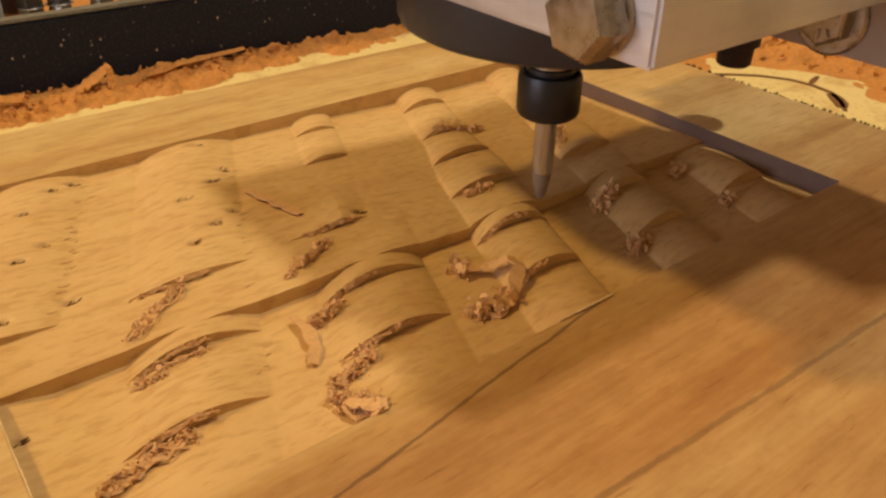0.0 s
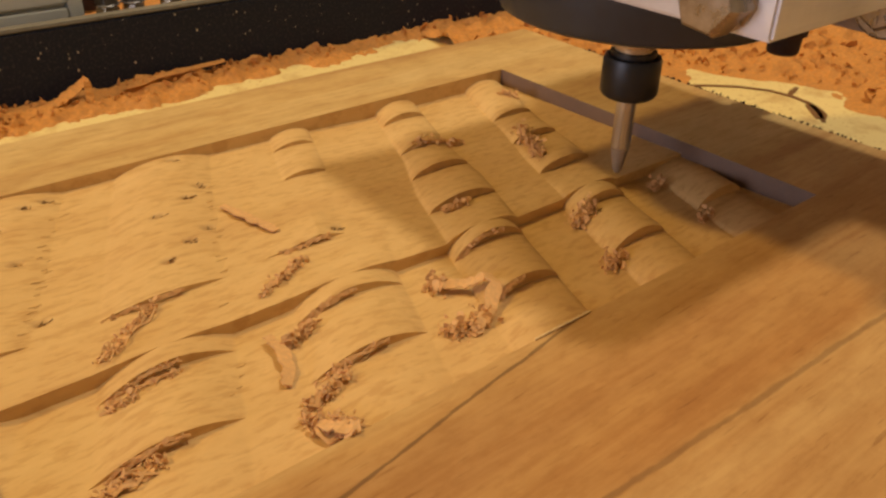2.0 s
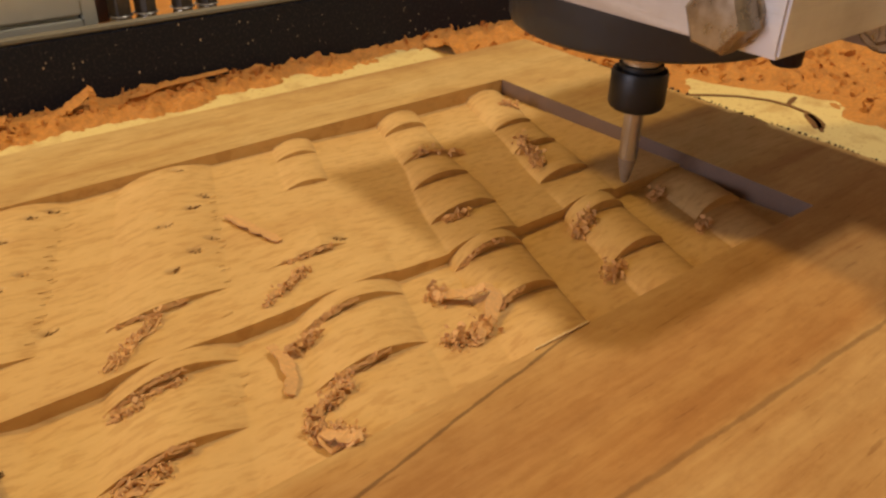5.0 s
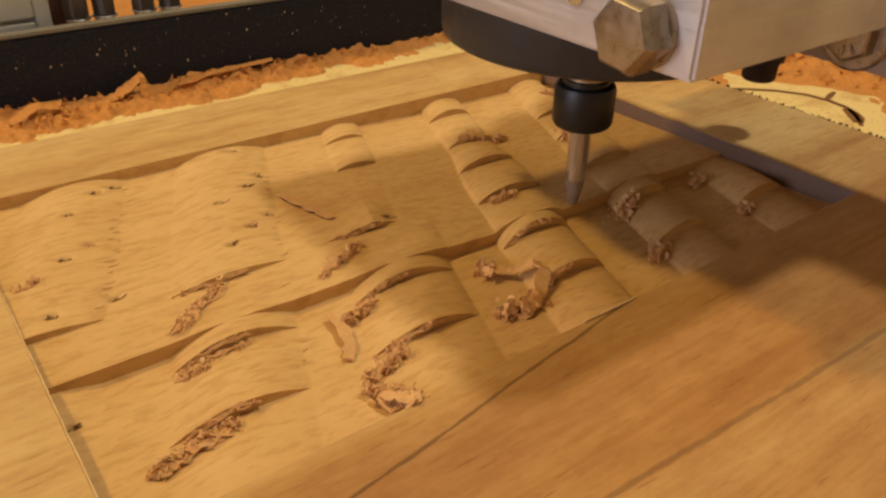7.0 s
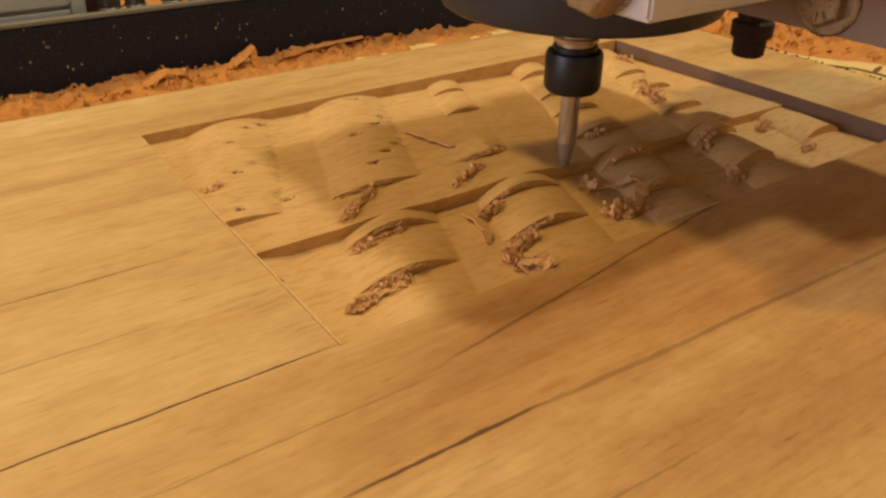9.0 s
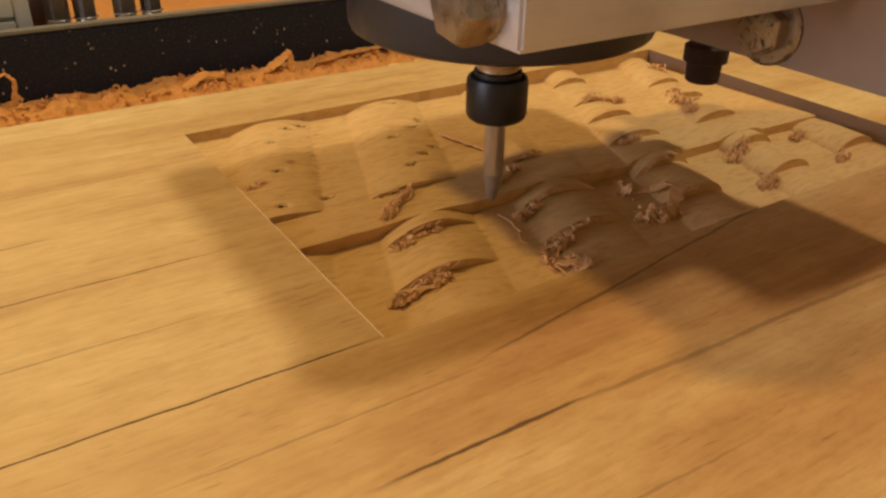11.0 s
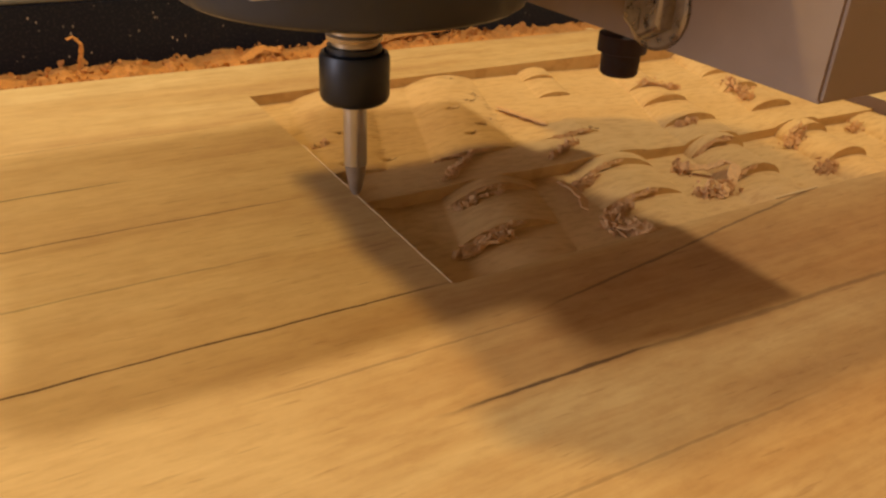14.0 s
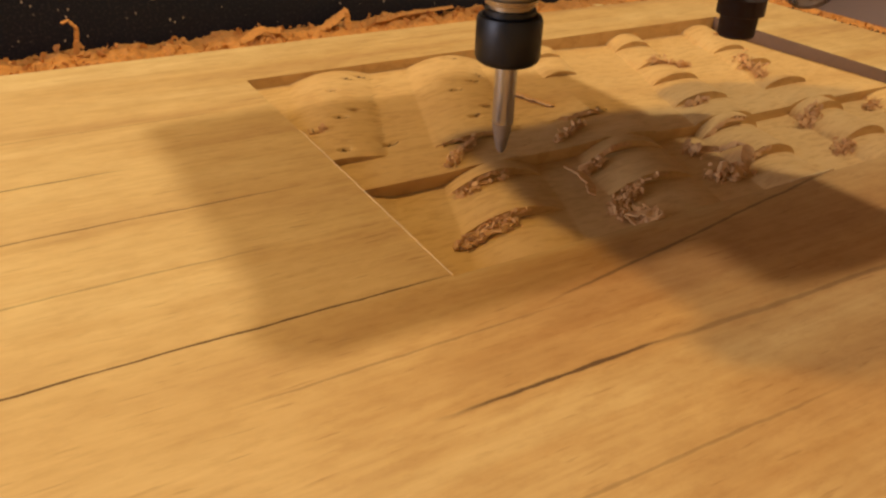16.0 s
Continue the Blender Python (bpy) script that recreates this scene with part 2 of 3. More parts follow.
def lathe(bm, profile, n=48, centre=(0, 0, 0), m=None):
    """A solid of revolution about z through centre; profile: (radius, z), from bottom to top."""
    rings = []
    m = m or Matrix.Identity(4)
    for r, z in profile:
        rings.append([bm.verts.new(m @ (Vector(centre) + Vector((r * math.cos(2 * math.pi * i / n), r * math.sin(2 * math.pi * i / n), z)))) for i in range(n)])
    for a, b in zip(rings, rings[1:]):
        for i in range(n):
            bm.faces.new((a[i], a[(i + 1) % n], b[(i + 1) % n], b[i]))
    bm.faces.new(rings[0][::-1])
    bm.faces.new(rings[-1])
    return bm


def hex_head(bm, across, high, m):
    """A hexagon bolt head along +z with a domed, chamfered top."""
    r = across / 2 / math.cos(math.pi / 6)
    lathe(bm, [(r, 0), (r, high * 0.70), (r * 0.95, high * 0.86), (r * 0.84, high * 0.97), (r * 0.5, high)], 6, (0, 0, 0), m)
    return bm


def empty(name, label, category, place=(0, 0, 0), group="", kind=""):
    ob = new(name)
    ob.location = place
    ob.empty_display_size = 0.01
    return tagged(ob, label, category, group, kind)


# ---- the carved board ----
LENGTH, DEPTH, THICK = 0.245, 0.155, 0.027
LEAN = 0.385
PITCH = 0.0505
FIRST = 0.0245
STEP = 0.0535
ENDS = {
    -1: (0.0735,), 0: (0.0225, 0.0465, 0.0735), 1: (0.0235, 0.0465, 0.0755, 0.119, 0.143),
    2: (0.0235, 0.0475, 0.0715, 0.095, 0.115, 0.142), 3: (0.0215, 0.0455, 0.0725, 0.098, 0.120), 4: (0.0245, 0.0535),
}


TEARS = ((0.018, 0.107), (0.026, 0.113), (0.026, 0.134), (0.037, 0.146), (0.044, 0.149), (0.088, 0.13), (0.08, 0.123), (0.087, 0.152), (0.068, 0.115), (0.07, 0.096),
         (0.06, 0.088), (0.078, 0.102), (0.109, 0.079), (0.024, 0.082), (0.008, 0.08), (0.006, 0.098), (0.0015, 0.041))


NUDGE = {3: 0.002, 4: 0.007}


def carving(x, y):
    """The height of the roof-tile relief: pans with one lap across, and arched cover tiles that lap row on row."""
    u = x - LEAN * y
    k = round((u - FIRST) / PITCH)
    narrow = min(1.0, max(0.0, (y - 0.085) / 0.025))
    half = (0.0172 if k < 2 else 0.0140 if k == 2 else 0.0125)
    if k > 0:
        half += ((0.0085 if k == 1 else 0.0105) - half) * narrow
    off = u - FIRST - k * PITCH + NUDGE.get(k, 0.0)
    ridge = k == 1 and 0.0755 < y < 0.119
    if ridge:
        off += 0.003
        half = 0.019 if off < 0 else 0.0088
    s = abs(off) / half
    right = min(1.0, max(0.0, (x - 0.085) / 0.06))
    if y < STEP:
        pan = -0.0036 - 0.0022 * (max(y, 0) / STEP)
    else:
        pan = -0.0018 - 0.0023 * (y - STEP) / (DEPTH - STEP) - 0.0014 * min(1.0, max(0.0, (u - 0.08) / 0.03))
    far = min(1.0, max(0.0, (x - 0.205) / 0.04))
    pan -= (0.0022 * right + 0.0012 * far) * (1 if y < STEP else 0.5)
    if k == 4 and y > STEP:
        return pan
    ends = (-0.004, *ENDS.get(k, (0.0225, 0.0465, 0.0735, 0.1)), 0.30)
    for front, back in zip(ends, ends[1:]):
        if front <= y < back:
            break
    run = (y - front) / 0.026
    reach = 0.0030 + 0.0006 * (k > 1)
    top = -0.0003 - reach * min(run, 1.0) if back < 0.2 else -0.0003 - 0.0006 * min(run / 3, 1)
    top -= 0.0008 * (k == 3) + 0.0018 * (k == 4)
    z = pan
    if s < 1:
        a = math.cos(math.pi / 2 * s) ** 0.85
        soft = 1.1 * a * a / (a + 0.1)
        arch = (1 - s) ** 1.1 if ridge else soft + (math.sqrt(1 - s * s) - soft) * right * 0.8
        low = 1.0 - (0.42 if k == 1 else 0.3 if k > 1 else 0.0) * narrow
        z = max(pan, pan + (top - pan) * arch * low)
    for px, py in TEARS:
        dx, dy = (x - px) / 0.0019, (y - py) / 0.0010
        if dx * dx + dy * dy < 6:
            z -= 0.0020 * math.exp(-dx * dx - dy * dy)
    return z


def wooden_board():
    board = empty("wooden_board", "pale pine board with a half-carved roof-tile relief, clamped on the spoilboard", "board")
    bm = bmesh.new()
    x0, x1, y0, y1 = -0.42, 0.299, -0.30, 0.197
    xs, ys = (x0, 0, LENGTH, x1), (y0, 0, DEPTH, y1)
    grid = [[bm.verts.new((x, y, 0)) for x in xs] for y in ys]
    low = [[bm.verts.new((x, y, -THICK)) for x in (x0, x1)] for y in (y0, y1)]
    for j in range(3):
        for i in range(3):
            if (i, j) != (1, 1):
                bm.faces.new((grid[j][i], grid[j][i + 1], grid[j + 1][i + 1], grid[j + 1][i]))
    bm.faces.new((low[0][0], low[1][0], low[1][1], low[0][1]))
    bm.faces.new((*grid[0], low[0][1], low[0][0]))
    bm.faces.new((*grid[3][::-1], low[1][0], low[1][1]))
    bm.faces.new((*[grid[j][0] for j in (3, 2, 1, 0)], low[0][0], low[1][0]))
    bm.faces.new((*[grid[j][3] for j in (0, 1, 2, 3)], low[1][1], low[0][1]))
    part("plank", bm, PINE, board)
    # the relief, with close rows at every lap so that its faces stand upright
    xs = np.linspace(0, LENGTH, 440)
    laps = sorted({e for v in ENDS.values() for e in v} | {STEP})
    ys = np.concatenate([np.linspace(0, DEPTH, 330), *[(e - 0.00015, e - 0.00001, e + 0.00001) for e in laps]])
    ys = np.unique(np.round(ys, 6))
    verts, faces = [], []
    nx = len(xs)
    for y in ys:
        for x in xs:
            z = carving(float(x), float(y)) + 0.00010 * noise.noise((float(x) * 300, float(y) * 300, 0))
            verts.append((float(x), float(y), z))
    for j in range(len(ys) - 1):
        for i in range(nx - 1):
            a = j * nx + i
            faces.append((a, a + 1, a + nx + 1, a + nx))
    # walls up to the uncut face
    rim = [i for i in range(nx)] + [j * nx + nx - 1 for j in range(1, len(ys))] + [(len(ys) - 1) * nx + i for i in range(nx - 2, -1, -1)] + [j * nx for j in range(len(ys) - 2, 0, -1)]
    start = len(verts)
    verts += [(verts[i][0], verts[i][1], 0.0) for i in rim]
    n = len(rim)
    wall_from = len(faces)
    for i in range(n):
        faces.append((rim[i], start + i, start + (i + 1) % n, rim[(i + 1) % n]))
    me = bpy.data.meshes.new("carved_relief")
    me.from_pydata(verts, [], faces)
    me.materials.append(CARVED)
    me.materials.append(DARK_END_WALL)
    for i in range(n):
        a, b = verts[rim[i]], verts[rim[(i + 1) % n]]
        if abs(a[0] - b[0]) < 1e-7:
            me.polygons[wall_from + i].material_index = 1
    me.shade_smooth()
    me.set_sharp_from_angle(angle=radians(40))
    ob = new("carved_relief", me)
    ob.parent = board
    tagged(ob, "freshly cut fuzzy relief of rows of arched roof tiles")
    return board


wooden_board()


# ---- spoilboard, rail and room ----
def slab(name, x0, x1, y0, y1, z0, z1, mat, label, category, bevel=0.0):
    bm = box(bmesh.new(), x0, x1, y0, y1, z0, z1, bevel)
    ob = part(name, bm, mat, None, label)
    return tagged(ob, category=category)


spoilboard = empty("spoilboard", "cream coated spoilboard under the pine board", "board")
part("panel", box(bmesh.new(), -0.5, 0.72, -0.35, 0.296, -0.045, -0.027), CREAM, spoilboard)
rail = empty("black_rail", "black painted rail flecked with pale wood dust", "rail", (0.1, 0.296, 0))
part("web", box(bmesh.new(), -0.7, 0.7, 0, 0.0085, -0.077, 0.0106, 0.0009), BLACK_RAIL, rail)
part("top_edge", box(bmesh.new(), -0.7, 0.7, 0.0006, 0.0080, 0.0107, 0.0125, 0.0006), DUSTY_GREY, rail, "dusty grey worn top edge")
slab("workbench", -0.9, 1.1, -0.6, 0.9, -0.105, -0.077, CREAM, "wooden workbench under the router", "bench", 0.002)
for bx in (-0.45, 0.65):
    for by in (-0.30, 0.25):
        slab("support_block", bx - 0.03, bx + 0.03, by - 0.03, by + 0.03, -0.077, -0.045, CREAM, "wooden block carrying the spoilboard on the bench", "block", 0.001)
R0, R1, Z0, Z1 = -2.0, 2.2, -0.95, 1.7
for name, b in (("floor", (R0, R1, R0, R1, Z0 - 0.1, Z0)), ("wall_south", (R0, R1, R0 - 0.1, R0, Z0, Z1)), ("wall_north", (R0, R1, R1, R1 + 0.1, Z0, Z1)),
                ("wall_west", (R0 - 0.1, R0, R0, R1, Z0, Z1)), ("wall_east", (R1, R1 + 0.1, R0, R1, Z0, Z1)), ("ceiling", (R0, R1, R0, R1, Z1, Z1 + 0.1))):
    ob = part(name, box(bmesh.new(), *b), FLOOR if name == "floor" else WALL)
    tagged(ob, "plain painted " + name.split("_")[0] + " of the workshop", name.split("_")[0], kind="structure")


# ---- the router head ----
def extrusion():
    """A slotted bar with three faces and recessed grooves between them."""
    bm = bmesh.new()
    for z0, z1 in ((-0.036, -0.0225), (-0.0205, -0.0110), (-0.0090, 0.012), (0.014, 0.030)):
        box(bm, -0.30, -0.1035, 0.262, 0.285, z0, z1, 0.0006)
    box(bm, -0.299, -0.104, 0.266, 0.284, -0.036, 0.030)
    box(bm, -0.1034, -0.0960, 0.262, 0.285, -0.036, 0.030, 0.0006)
    return bm


def router_head():
    """Origin: on the cutter's axis at the lower face of the collet nut."""
    head = empty("router_head", "router spindle with black collet nut and aluminium mount", "router", (tool_x(0), STEP, 0.0245))
    bm = lathe(bmesh.new(), [(0.0033, -0.0172), (0.0033, 0.002)], 32)
    cutter = part("cutter_shank", bm, STEEL, head, "bright steel cutter shank", 30)
    bm = lathe(bmesh.new(), [(0.0002, -0.0271), (0.0009, -0.0268), (0.0016, -0.0255), (0.0026, -0.0205), (0.0030, -0.0178), (0.0033, -0.0172)], 32)
    part("cutting_tip", bm, DUSTY_TIP, cutter, "dusty tapered cutting tip", 30)
    bm = lathe(bmesh.new(), [(0.0036, 0.0014), (0.0080, 0.0014), (0.0090, 0.0022), (0.0095, 0.0034), (0.0095, 0.0135), (0.0090, 0.0148), (0.0080, 0.0152), (0.0078, 0.0142), (0.0074, 0.0142), (0.0074, 0.0166), (0.0066, 0.0168)], 48)
    part("collet_nut", bm, BLACK_NUT, head, "black round collet nut", 35)
    bm = lathe(bmesh.new(), [(0.0062, 0.0168), (0.0062, 0.0178), (0.0074, 0.0182), (0.0076, 0.0196), (0.0070, 0.0202), (0.0070, 0.0310)], 48)
    part("spindle_neck", bm, BRASSY, head, "worn brassy steel spindle shaft", 35)
    bm = lathe(bmesh.new(), [(0.012, 0.0297), (0.0425, 0.0299), (0.0440, 0.0308), (0.0447, 0.0325), (0.0447, 0.050)], 96)
    part("spindle_body", bm, BLACK_BODY, head, "dark grey round spindle body", 35)
    bm = box(bmesh.new(), -0.0503, 0.0575, -0.073, 0.056, 0.0453, 0.0665, 0.0008)
    block = part("mount_block", bm, ALUMINIUM, head, "brushed aluminium mounting block")
    part("bolt", hex_head(bmesh.new(), 0.0142, 0.0068, pose(-0.0518, -0.0605, 0.0530, 0, -90, 0) @ pose(0, 0, 0, 0, 0, 22)), ZINC, block, "dusty zinc hexagon bolt", 30)
    part("washer", lathe(bmesh.new(), [(0.0078, 0), (0.0078, 0.0012), (0.0075, 0.0015)], 40, (0, 0, 0), pose(-0.0503, -0.0605, 0.0530, 0, -90, 0)), ZINC, block, "", 30)
    part("set_screw", lathe(bmesh.new(), [(0.0024, 0), (0.0024, 0.0006), (0.0013, 0.0007), (0.0012, 0.0002)], 24, (0, 0, 0), pose(-0.0503, -0.0405, 0.0560, 0, -90, 0)), STEEL, block, "small steel set screw", 30)
    bm = box(bmesh.new(), 0.0580, 0.0945, -0.098, 0.060, 0.0230, 0.085, 0.0008)
    bracket = part("side_bracket", bm, WORN_ALU, head, "worn grey aluminium side bracket")
    part("washer", lathe(bmesh.new(), [(0.0104, 0), (0.0104, 0.0009), (0.0096, 0.0014)], 40, (0, 0, 0), pose(0.058, -0.0495, 0.0328, 0, -90, 0)), ZINC, bracket, "", 30)
    part("bracket_bolt", hex_head(bmesh.new(), 0.0130, 0.0045, pose(0.0566, -0.0495, 0.0328, 0, -90, 0)), ZINC, bracket, "zinc hexagon bolt with cast marks", 30)
    part("stop_stud", lathe(bmesh.new(), [(0.0055, -0.0012), (0.0062, -0.0004), (0.0064, 0.0060), (0.0080, 0.0066), (0.0080, 0.0120), (0.0062, 0.0130), (0.0062, 0.0240)], 32, (0.0955, 0.0010, -0.0006)), RUBBER, bracket, "dusty black rubber-tipped stud", 35)
    # cast marks on the bolt head
    for turn in (60, 100, 180, 220, 300, 340):
        m = pose(0.0520, -0.0495, 0.0328, 0, -90, 0) @ pose(0, 0, 0, 0, 0, turn)
        part("cast_mark", box(bmesh.new(), 0.0024, 0.0050, -0.0004, 0.0004, -0.0002, 0.0005, 0.0001, m), ZINC, bracket)
    # the far end of the gantry, riding behind the rail
    frame_bar = part("gantry_extrusion", extrusion(), GREY_PLASTIC, head, "pale grey slotted gantry extrusion")
    for x, shiny in ((-0.0830, 0), (-0.0697, 1), (-0.0497, 0), (-0.0360, 1)):
        m = pose(x, 0.268, 0, 0, 0, 17 if shiny else 5)
        bolt = part("gantry_bolt", hex_head(bmesh.new(), 0.0115, 0.0245, m @ pose(0, 0, -0.038)), ZINC if shiny else BRASSY, head, "upright zinc hexagon bolt", 30)
        part("flange", lathe(bmesh.new(), [(0.0058, -0.0140), (0.0066, -0.0134), (0.0058, -0.0128)], 32, (0, 0, 0), m), STEEL, bolt, "", 30)
        part("nut", lathe(bmesh.new(), [(0.0060, -0.0127), (0.0060, -0.004), (0.0052, 0.012)], 6, (0, 0, 0), m), DARK_STEEL, bolt, "", 30)
    part("gantry_roller", lathe(bmesh.new(), [(0.004, -0.009), (0.010, -0.008), (0.012, -0.0045), (0.012, 0.0045), (0.010, 0.008), (0.004, 0.009)], 40, (0, 0, 0), pose(-0.089, 0.285, -0.008, 90, 0, 0)), PURPLE, head, "dull purple-brown roller", 35)
    return head


HEAD = router_head()


# ---- shavings and dust ----
TORN = plain("torn_brown_fibre", (0.20, 0.095, 0.03), 0.9, 0, 0.5, 900, 0.0004)
rng = random.Random(5)


def ribbon(bm, points, width, up=Vector((0, 0, 1)), thick=0.00018, fray=0.0):
    """A thin strip of wood along points, with thickness, tapered and frayed at its edges."""
    n = len(points)
    rows = []
    for i, p in enumerate(points):
        a, b = points[max(i - 1, 0)], points[min(i + 1, n - 1)]
        along = (Vector(b) - Vector(a)).normalized()
        side = along.cross(up)
        side = side.normalized() if side.length > 1e-4 else Vector((1, 0, 0))
        nor = side.cross(along).normalized()
        w = width * (0.55 + 0.45 * math.sin(math.pi * (0.12 + 0.76 * i / (n - 1)))) / 2
        wa, wb = w * (1 + fray * rng.uniform(-1, 1)), w * (1 + fray * rng.uniform(-1, 1))
        p = Vector(p)
        rows.append([bm.verts.new(q) for q in (p - side * wa, p + side * wb, p + side * wb + nor * thick, p - side * wa + nor * thick)])
    for a, b in zip(rows, rows[1:]):
        for i in range(4):
            bm.faces.new((a[i], b[i], b[(i + 1) % 4], a[(i + 1) % 4]))
    bm.faces.new(rows[0][::-1])
    bm.faces.new(rows[-1])


def curl(bm, place, size):
    """One curled chip of a random make."""
    r = size * rng.uniform(0.35, 0.8)
    turn = rng.uniform(1.2, 4.2)
    pitch = rng.uniform(-0.5, 0.5) * size
    m = Matrix.Translation(place) @ Euler((rng.uniform(-1.3, 1.3), rng.uniform(-1.3, 1.3), rng.uniform(0, 6.3))).to_matrix().to_4x4()
    n = max(5, int(turn * 2.4))
    pts = [m @ Vector((r * math.cos(turn * i / (n - 1)) * (1 - 0.3 * i / n), pitch * i / n, r * math.sin(turn * i / (n - 1)))) for i in range(n)]
    ribbon(bm, pts, size * rng.uniform(0.5, 1.1), m.to_3x3() @ Vector((0, 1, 0.02)), 0.00022, 0.4)


def crumb(bm, place, size):
    made = bmesh.ops.create_icosphere(bm, subdivisions=1, radius=size, matrix=Matrix.Translation(place) @ Euler((rng.uniform(0, 6), rng.uniform(0, 6), 0)).to_matrix().to_4x4() @ Matrix.Diagonal((1, rng.uniform(0.4, 0.8), rng.uniform(0.3, 0.6), 1)))
    for v in made["verts"]:
        v.co += Vector((rng.uniform(-1, 1), rng.uniform(-1, 1), rng.uniform(-1, 1))) * size * 0.3


def ground(x, y):
    return carving(x, y) if 0 < x < LENGTH and 0 < y < DEPTH else 0.0


def heap(path, count, size, spread, high, label="torn curled pine shavings clinging to the cut tile edge"):
    """A string or heap of shavings along a path on the carving."""
    bm = bmesh.new()
    count, size = int(count * 2.7), size * 0.62
    for i in range(count):
        f = rng.random() * (len(path) - 1)
        a, b = path[int(f)], path[min(int(f) + 1, len(path) - 1)]
        f -= int(f)
        x = a[0] + (b[0] - a[0]) * f + rng.gauss(0, spread)
        y = a[1] + (b[1] - a[1]) * f + rng.gauss(0, spread)
        z = ground(x, y) + abs(rng.gauss(0, 1)) * high
        curl(bm, (x, y, z + size * 0.2), size * rng.uniform(0.5, 1.2))
        for _ in range(1):
            x2, y2 = x + rng.gauss(0, spread), y + rng.gauss(0, spread)
            crumb(bm, (x2, y2, ground(x2, y2) + abs(rng.gauss(0, 0.6)) * high), size * rng.uniform(0.15, 0.5))
    # matted strands that run the length of the heap
    for _ in range(3):
        off = Vector((rng.gauss(0, spread), rng.gauss(0, spread), 0))
        pts = []
        for a, b in zip(path, path[1:]):
            for i in range(5):
                p = Vector((*a, 0)).lerp(Vector((*b, 0)), i / 5) + off
                p += Vector((rng.gauss(0, 1), rng.gauss(0, 1), 0)) * spread * 0.6
                p.z = ground(p.x, p.y) + high * rng.uniform(0.2, 1.6)
                pts.append(p)
        ribbon(bm, pts, size * rng.uniform(0.5, 1.1), Vector((rng.gauss(0, 0.5), -0.6, 0.8)), 0.0003, 0.5)
    ob = part("wood_shavings", bm, SHAVING, None, label)
    return tagged(ob, category="shavings", group="shavings on the carving", kind="stuff")


def lath(points, width, label):
    bm = bmesh.new()
    fine = []
    for a, b in zip(points, points[1:]):
        for i in range(5):
            fine.append(Vector(a).lerp(Vector(b), i / 5) + Vector((rng.uniform(-1, 1), rng.uniform(-1, 1), rng.uniform(-1, 1))) * 0.0002)
    fine.append(Vector(points[-1]))
    ribbon(bm, fine, width, Vector((0.2, -0.4, 1)), 0.0004, 0.3)
    ob = part("wood_shaving", bm, SHAVING, None, label)
    return tagged(ob, category="shaving", group="long shavings")


def laid(path, lift):
    return [(x, y, ground(x, y) + h) for (x, y), h in zip(path, lift)]


heap([(0.031, 0.0565), (0.041, 0.0655), (0.049, 0.0705)], 34, 0.0016, 0.0007, 0.0008)
heap([(0.027, 0.042), (0.033, 0.0425)], 14, 0.0016, 0.0008, 0.0006)
heap([(0.034, 0.0435), (0.045, 0.0435)], 12, 0.0011, 0.0005, 0.0004)
heap([(0.012, 0.0165), (0.020, 0.018), (0.031, 0.0195)], 44, 0.0020, 0.0009, 0.0010)
heap([(0.073, 0.0585), (0.083, 0.0635), (0.092, 0.0685)], 26, 0.0017, 0.0007, 0.0008)
heap([(0.070, 0.0405), (0.079, 0.0415)], 34, 0.0020, 0.0011, 0.0012)
heap([(0.061, 0.0155), (0.069, 0.0175), (0.077, 0.0205)], 34, 0.0018, 0.0009, 0.0012)
heap([(0.060, 0.0125), (0.064, 0.0055), (0.066, 0.0025)], 40, 0.0020, 0.0011, 0.0016)
heap([(0.115, 0.0395), (0.120, 0.041)], 34, 0.0021, 0.0013, 0.0014)
heap([(0.105, 0.0195), (0.112, 0.0175), (0.117, 0.0195)], 36, 0.0022, 0.0015, 0.0014)
heap([(0.175, 0.0415), (0.183, 0.0435)], 40, 0.0021, 0.0015, 0.0018)
heap([(0.163, 0.0165), (0.170, 0.0195)], 34, 0.0021, 0.0013, 0.0014)
heap([(0.216, 0.0435), (0.224, 0.0455)], 20, 0.0018, 0.0013, 0.0012)
heap([(0.210, 0.0185), (0.216, 0.0205)], 16, 0.0018, 0.0012, 0.0010)
heap([(0.165, 0.1155), (0.179, 0.1125), (0.184, 0.1105)], 34, 0.0018, 0.0009, 0.0010)
heap([(0.143, 0.0685), (0.153, 0.0695)], 18, 0.0020, 0.0007, 0.0006)
heap([(0.208, 0.103), (0.203, 0.091), (0.196, 0.080)], 46, 0.0022, 0.0013, 0.0014)
heap([(0.229, 0.136), (0.234, 0.132)], 16, 0.0018, 0.0012, 0.0010)
heap([(0.004, 0.098), (0.010, 0.099)], 12, 0.0013, 0.0006, 0.0004)
lath(laid([(0.087, 0.1115), (0.0885, 0.106), (0.091, 0.096), (0.093, 0.087)], (0.0012, 0.0012, 0.001, 0.0006)), 0.0036, "flat pale shaving lying down a tile flank")
lath(laid([(0.067, 0.0445), (0.0675, 0.038), (0.065, 0.030), (0.062, 0.0255)], (0.002, 0.0018, 0.0016, 0.001)), 0.0032, "broad curled pine shaving lying in the pan")
lath(laid([(0.1165, 0.0375), (0.122, 0.033), (0.126, 0.0285), (0.1245, 0.0235), (0.117, 0.0185), (0.110, 0.0155)], (0.002, 0.0028, 0.003, 0.0032, 0.0026, 0.0012)), 0.0036, "long S-shaped pine shaving lying across a tile")
lath(laid([(0.0605, 0.0085), (0.063, 0.003), (0.066, 0.0005)], (0.0022, 0.003, 0.0024)), 0.0036, "ragged pale shaving at the pocket edge")


